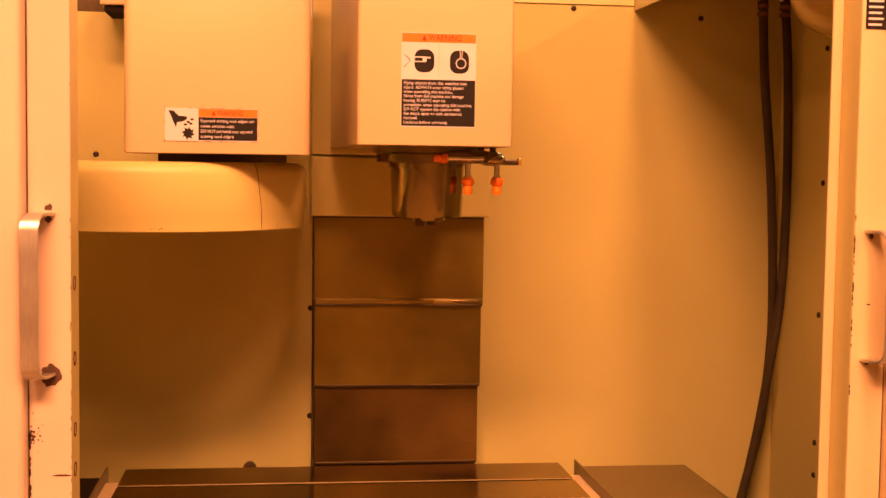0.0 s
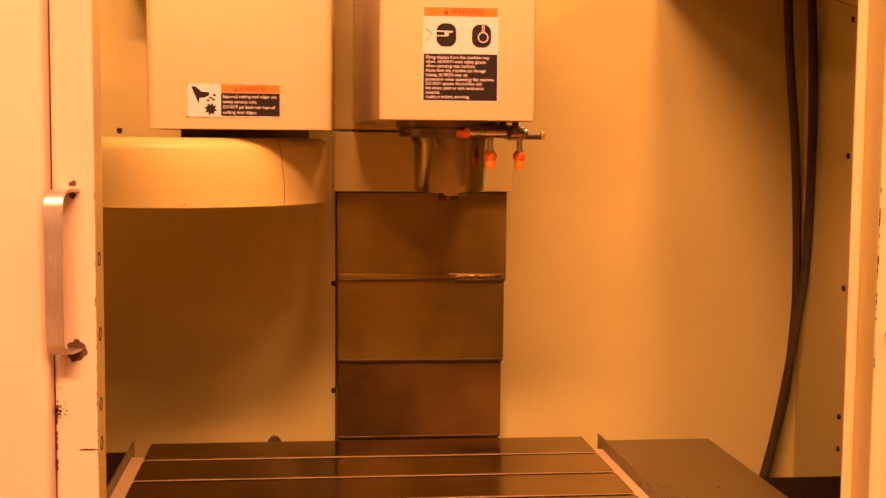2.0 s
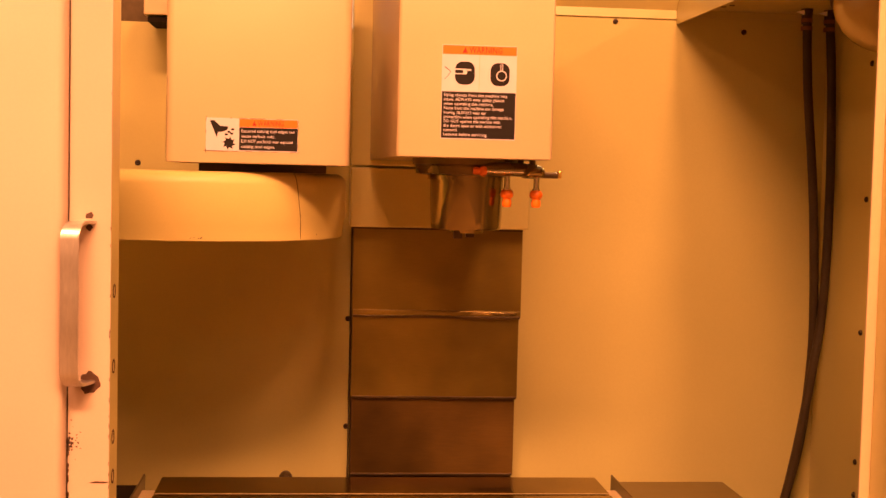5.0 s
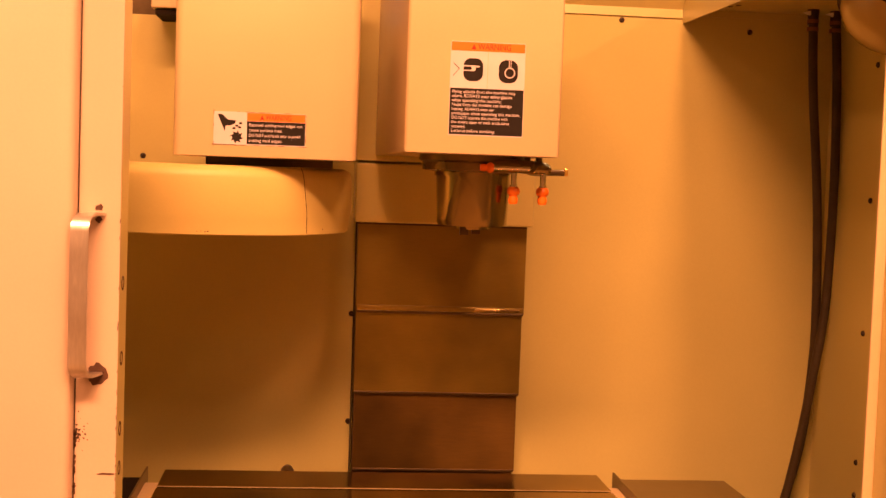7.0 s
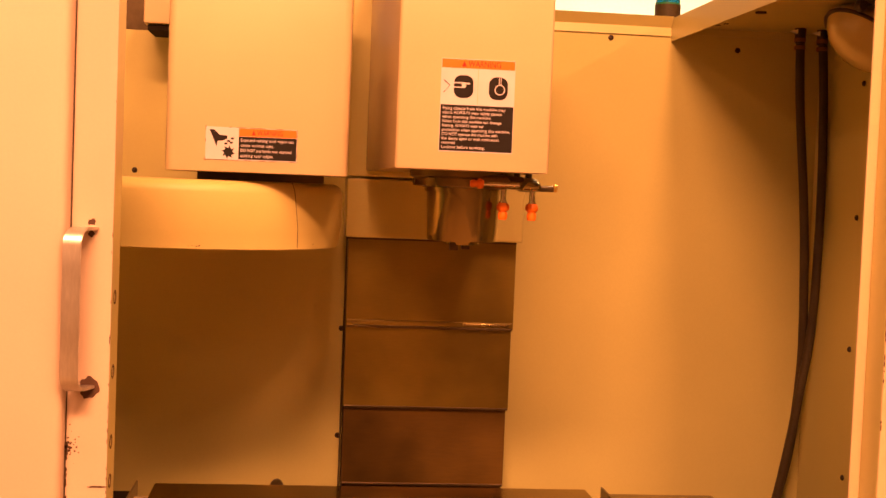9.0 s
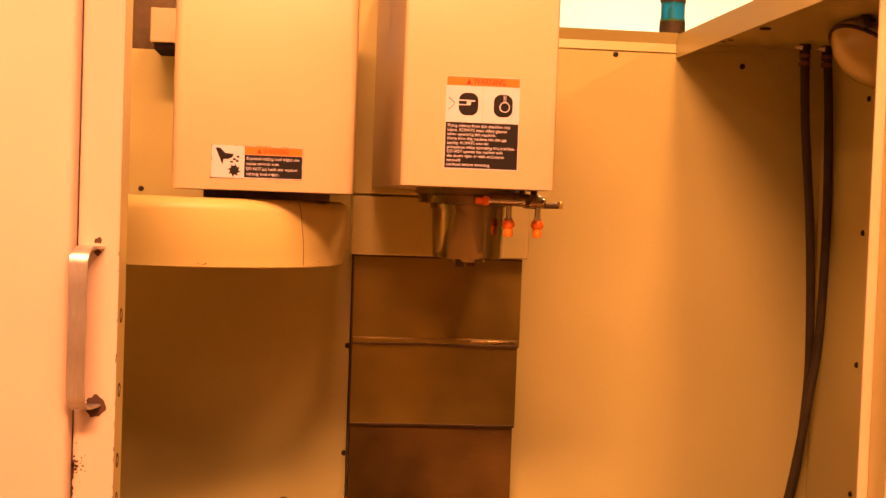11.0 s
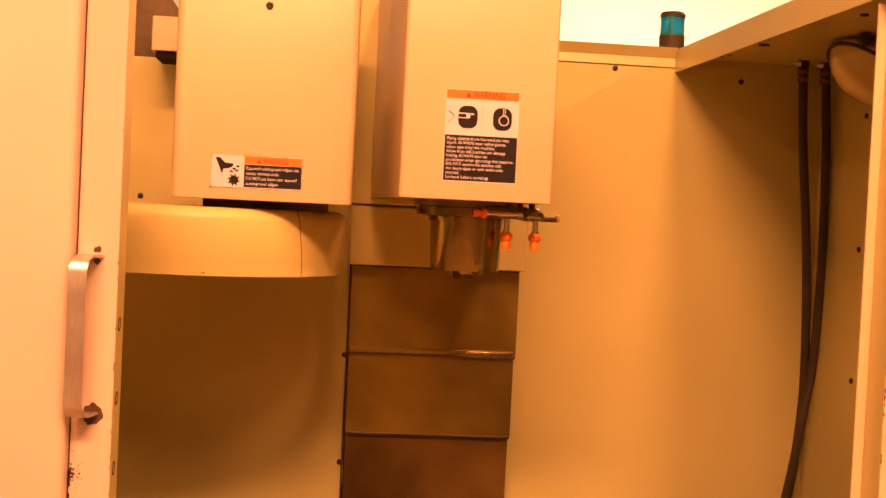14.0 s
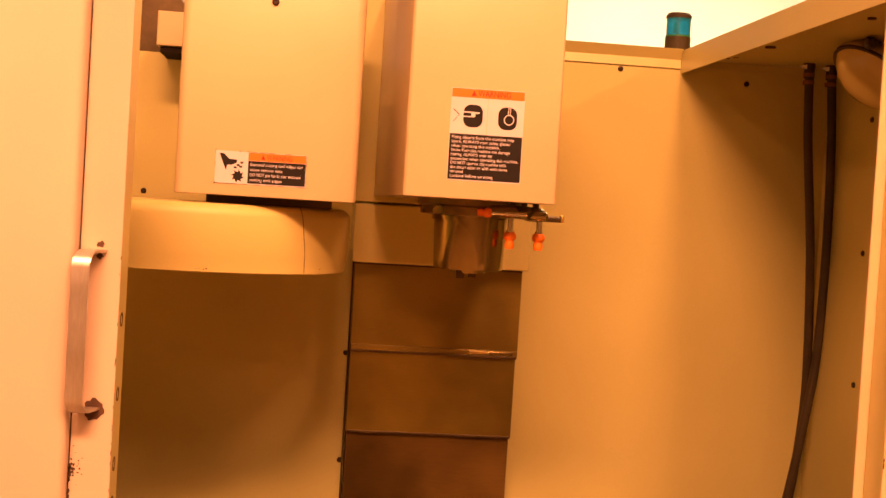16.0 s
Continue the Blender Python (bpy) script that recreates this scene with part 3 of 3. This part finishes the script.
tagged(part("corner_slope", guard, black_void), "black sloped panel beside the table", "chip guard")
tagged(part("drain_knob", lathe([(0.0001, -0.02), (0.010, -0.018), (0.015, -0.008), (0.016, 0.0), (0.013, 0.01), (0.013, 0.03)], 24, pose(-0.083, BACK - 0.018, 0.808, -90)), dark_steel, smooth=True), "dark round knob on the back wall", "knob")

# ---- tool changer ----
changer = thing("tool_changer", "cream tool changer with box cover above round carousel", "tool changer")
part("box_cover", hood(-0.295, 0.038, 1.9, 2.22, 1.5435, 2.0, 0.016, 0.0025), paint, changer, "cream painted sheet steel cover", smooth=True)
small_label(changer, -0.222, -0.0565, 1.9, 1.5655, 1.625)
bm = lathe([(0.0001, 0.0024), (0.003, 0.0024), (0.0035, 0.005), (0.0058, 0.0045), (0.0068, 0.002), (0.007, -0.001)], 16, pose(-0.129, 1.9, 1.902, 90))
part("screw", bm, screw_steel, changer, smooth=True)
CX, CY, CR = -0.287, 2.20, 0.325
prof = [(0.0001, 1.528), (CR - 0.03, 1.528)]
prof += [(CR - 0.022 + 0.022 * math.sin(radians(a)), 1.506 + 0.022 * math.cos(radians(a))) for a in range(0, 91, 15)]
prof += [(CR, 1.44), (CR - 0.003, 1.43), (CR - 0.006, 1.402), (CR - 0.009, 1.400), (CR - 0.012, 1.402), (CR - 0.012, 1.50), (0.0001, 1.50)]
part("carousel", lathe(prof, 96, pose(CX, CY, 0)), carousel_paint, changer, "cream round carousel cover", smooth=True)
a0 = math.asin(0.234 / CR)
bm = tube([(CX + (CR + r) * math.sin(a0 + j), CY - (CR + r) * math.cos(a0 + j), z) for r, j, z in ((-0.006, -0.030, 1.528), (0.0, -0.022, 1.51), (0.0, -0.002, 1.47), (0, 0.010, 1.445), (-0.003, 0.022, 1.425), (-0.006, 0.032, 1.404))], 0.0006, 6)
part("carousel_seam", bm, seam_dark, changer, "thin dark seam")
for k, (j, z) in enumerate(((-0.10, 1.408), (-0.075, 1.4065), (-0.06, 1.4075), (-0.12, 1.407), (0.735, 1.411))):
    r = CR - 0.0055
    fleck = chip(changer, 0, 0, 0.0013 + 0.0006 * (k % 3), 300 + k, 0.6, 0)
    fleck.matrix_basis = pose(CX + r * math.sin(0.25 + j), CY - r * math.cos(0.25 + j), z, 0, 0, math.degrees(0.25 + j))
# Added dark block: paints the shade in the gap above the carousel.
part("gap_shade_fill", box(-0.245, -0.004, 2.02, 2.2, 1.5285, 1.545), dark_steel, changer, "dark block standing in for the shaded gap under the cover")
part("arm_box", box(-0.403, -0.30, 2.4, 2.56, 1.864, 1.94, 0.003), paint, changer, "cream bracket box")
# Black plate put in as the shade below the bracket box.
part("arm_shade_plate", box(-0.395, -0.30, 2.41, 2.55, 1.850, 1.862), black_void, changer)
part("slide_plate", plate([(-0.70, 1.87), (-0.31, 1.87), (-0.31, 1.905), (-0.36, 1.975), (-0.40, 2.03), (-0.55, 2.24), (-0.70, 2.3)], 2.60, 2.63), dark_steel, changer, "dark steel slide plate")

# ---- hoses ----
def hose(points, label):
    h = thing("coolant_hose", label, "hose", "hoses in the corner")
    part("hose_body", tube(points, 0.0106, 14, 10), rubber, h, smooth=True)
    x, y, z = points[0]
    part("fitting", lathe([(0.0001, 0.012), (0.0135, 0.012), (0.0135, -0.006), (0.0125, -0.01), (0.0125, -0.03), (0.0001, -0.03)], 16, pose(x, y, z)), screw_steel, h, "dark hose fitting", smooth=True)
    for low in (0.018, 0.036):
        part("clamp", lathe([(0.0122, -low), (0.0136, -low), (0.0136, -low - 0.009), (0.0122, -low - 0.009)], 16, pose(x, y, z)), copper, h, "brown copper clamp ring")
    # Shiny tab: the glint of the lamp is painted as a white base.
    bm = plate([(x - 0.030, z - 0.004), (x - 0.012, z - 0.010), (x - 0.012, z + 0.001)], y - 0.016, y - 0.008)
    part("lock_tab", bm, tab_glint, h, "locking tab with its lamp glint painted white")
    return h


hose([(1.117, 2.490, 1.937), (1.126, 2.490, 1.757), (1.150, 2.490, 1.499), (1.168, 2.505, 1.241), (1.172, 2.520, 1.087), (1.152, 2.520, 0.901), (1.112, 2.520, 0.736), (1.090, 2.520, 0.633), (1.093, 2.530, 0.417)], "black rubber coolant hose hanging from the roof panel")
hose([(1.176, 2.500, 1.937), (1.188, 2.500, 1.757), (1.190, 2.490, 1.499), (1.182, 2.485, 1.241), (1.161, 2.480, 1.087), (1.131, 2.480, 0.901), (1.096, 2.480, 0.736), (1.072, 2.490, 0.633), (1.073, 2.500, 0.417)], "black rubber coolant hose crossing its neighbour")

# ---- work lamp ----
lamp = thing("work_lamp", "cream bell-shaped work lamp with frosted glass, unlit", "lamp")
LC = Vector((1.125, 2.103, 1.893))
LM = look(LC, LC + Vector((-0.59, -0.10, -0.81))) @ Matrix.Diagonal((1.2, 1.2, 1.0, 1))
part("shade", lathe([(0.0001, 0.036), (0.018, 0.035), (0.036, 0.029), (0.054, 0.018), (0.069, 0.003), (0.080, -0.016), (0.083, -0.022), (0.083, -0.026), (0.078, -0.026), (0.066, 0.000), (0.03, 0.024)], 40, LM), lamp_shell, lamp, smooth=True)
part("gasket", lathe([(0.0765, -0.026), (0.0835, -0.026), (0.0835, -0.0315), (0.0765, -0.0315)], 40, LM), seam_dark, lamp, "dark rubber gasket round the glass", smooth=True)
part("bulb_glass", lathe([(0.0001, -0.080), (0.02, -0.078), (0.040, -0.072), (0.056, -0.062), (0.069, -0.047), (0.0775, -0.0315)], 36, LM), lamp_glass, lamp, "frosted bulging glass", smooth=True)
part("swivel", lathe([(0.0001, 0.014), (0.010, 0.012), (0.0125, 0.006), (0.0125, -0.006), (0.010, -0.012), (0.0001, -0.014)], 18, pose(1.056, 2.016, 1.928, 90)), screw_steel, lamp, "black swivel knob", smooth=True)
part("bracket", tube([(1.056, 2.022, 1.936), (1.10, 2.07, 1.932), (1.142, 2.105, 1.921)], 0.008, 10), screw_steel, lamp, smooth=True)

# ---- signal beacon ----
beacon = thing("signal_beacon", "teal signal beacon with black cap and base", "signal light")
BX, BY = 0.864, 2.75
part("base", lathe([(0.0001, 1.90), (0.0325, 1.90), (0.0325, 2.018), (0.0001, 2.018)], 32, pose(BX, BY, 0)), rubber, beacon, smooth=True)
part("lens", lathe([(0.0275, 2.018), (0.031, 2.018)] + [(0.031 - 0.0005 * (k % 2), 2.020 + 0.003 * k) for k in range(16)] + [(0.031, 2.068), (0.0275, 2.068), (0.0275, 2.018)], 36, pose(BX, BY, 0)), teal, beacon, "ribbed teal lens", smooth=True)
part("bulb_holder", lathe([(0.0001, 2.0181), (0.009, 2.0181), (0.009, 2.045), (0.006, 2.056), (0.0001, 2.058)], 18, pose(BX - 0.004, BY, 0)), rubber, beacon, "dark bulb holder inside the lens", smooth=True)
part("green_ring", lathe([(0.0305, 2.0165), (0.0318, 2.0165), (0.0318, 2.0225), (0.0305, 2.0225)], 36, pose(BX, BY, 0)), green, beacon, "dark green seal ring", smooth=True)
part("cap", lathe([(0.0325, 2.066), (0.0325, 2.073), (0.028, 2.079), (0.0001, 2.081)], 32, pose(BX, BY, 0)), rubber, beacon, smooth=True)
part("mount", box(BX - 0.05, BX + 0.05, BY - 0.05, BY + 0.05, 1.88, 1.90), dark_steel, beacon)
tagged(part("machine_top", box(LEFT, SIDE, BACK + 0.12, 3.6, 1.84, 1.88, 0.004), paint), "cream top of the machine cabinet behind the wall", "machine body", kind="structure")

# ---- workshop round the machine ----
x0, x1, y0, y1 = -6, 6.5, -5.5, 8.5
tagged(part("ground", box(x0, x1, y0, y1, -0.1, 0), bounce_floor), "unseen workshop floor, browned to warm the bounced light", "floor", kind="structure")
tagged(part("ceiling", box(x0, x1, y0, y1, CEIL, CEIL + 0.1), bounce_brown), "unseen workshop ceiling, browned to warm the bounced light", "ceiling", kind="structure")
# South, west and east walls are unseen; their brown only warms bounced light.
for name, b in (("wall_north", (x0, x1, y1, y1 + 0.15)), ("wall_south", (x0, x1, y0 - 0.15, y0)), ("wall_west", (x0 - 0.15, x0, y0, y1)), ("wall_east", (x1, x1 + 0.15, y0, y1))):
    mat, tone = (shop_white, "white") if name == "wall_north" else (bounce_brown, "brown")
    tagged(part(name, box(*b, 0, CEIL), mat), tone + " painted workshop wall", "wall", kind="structure")
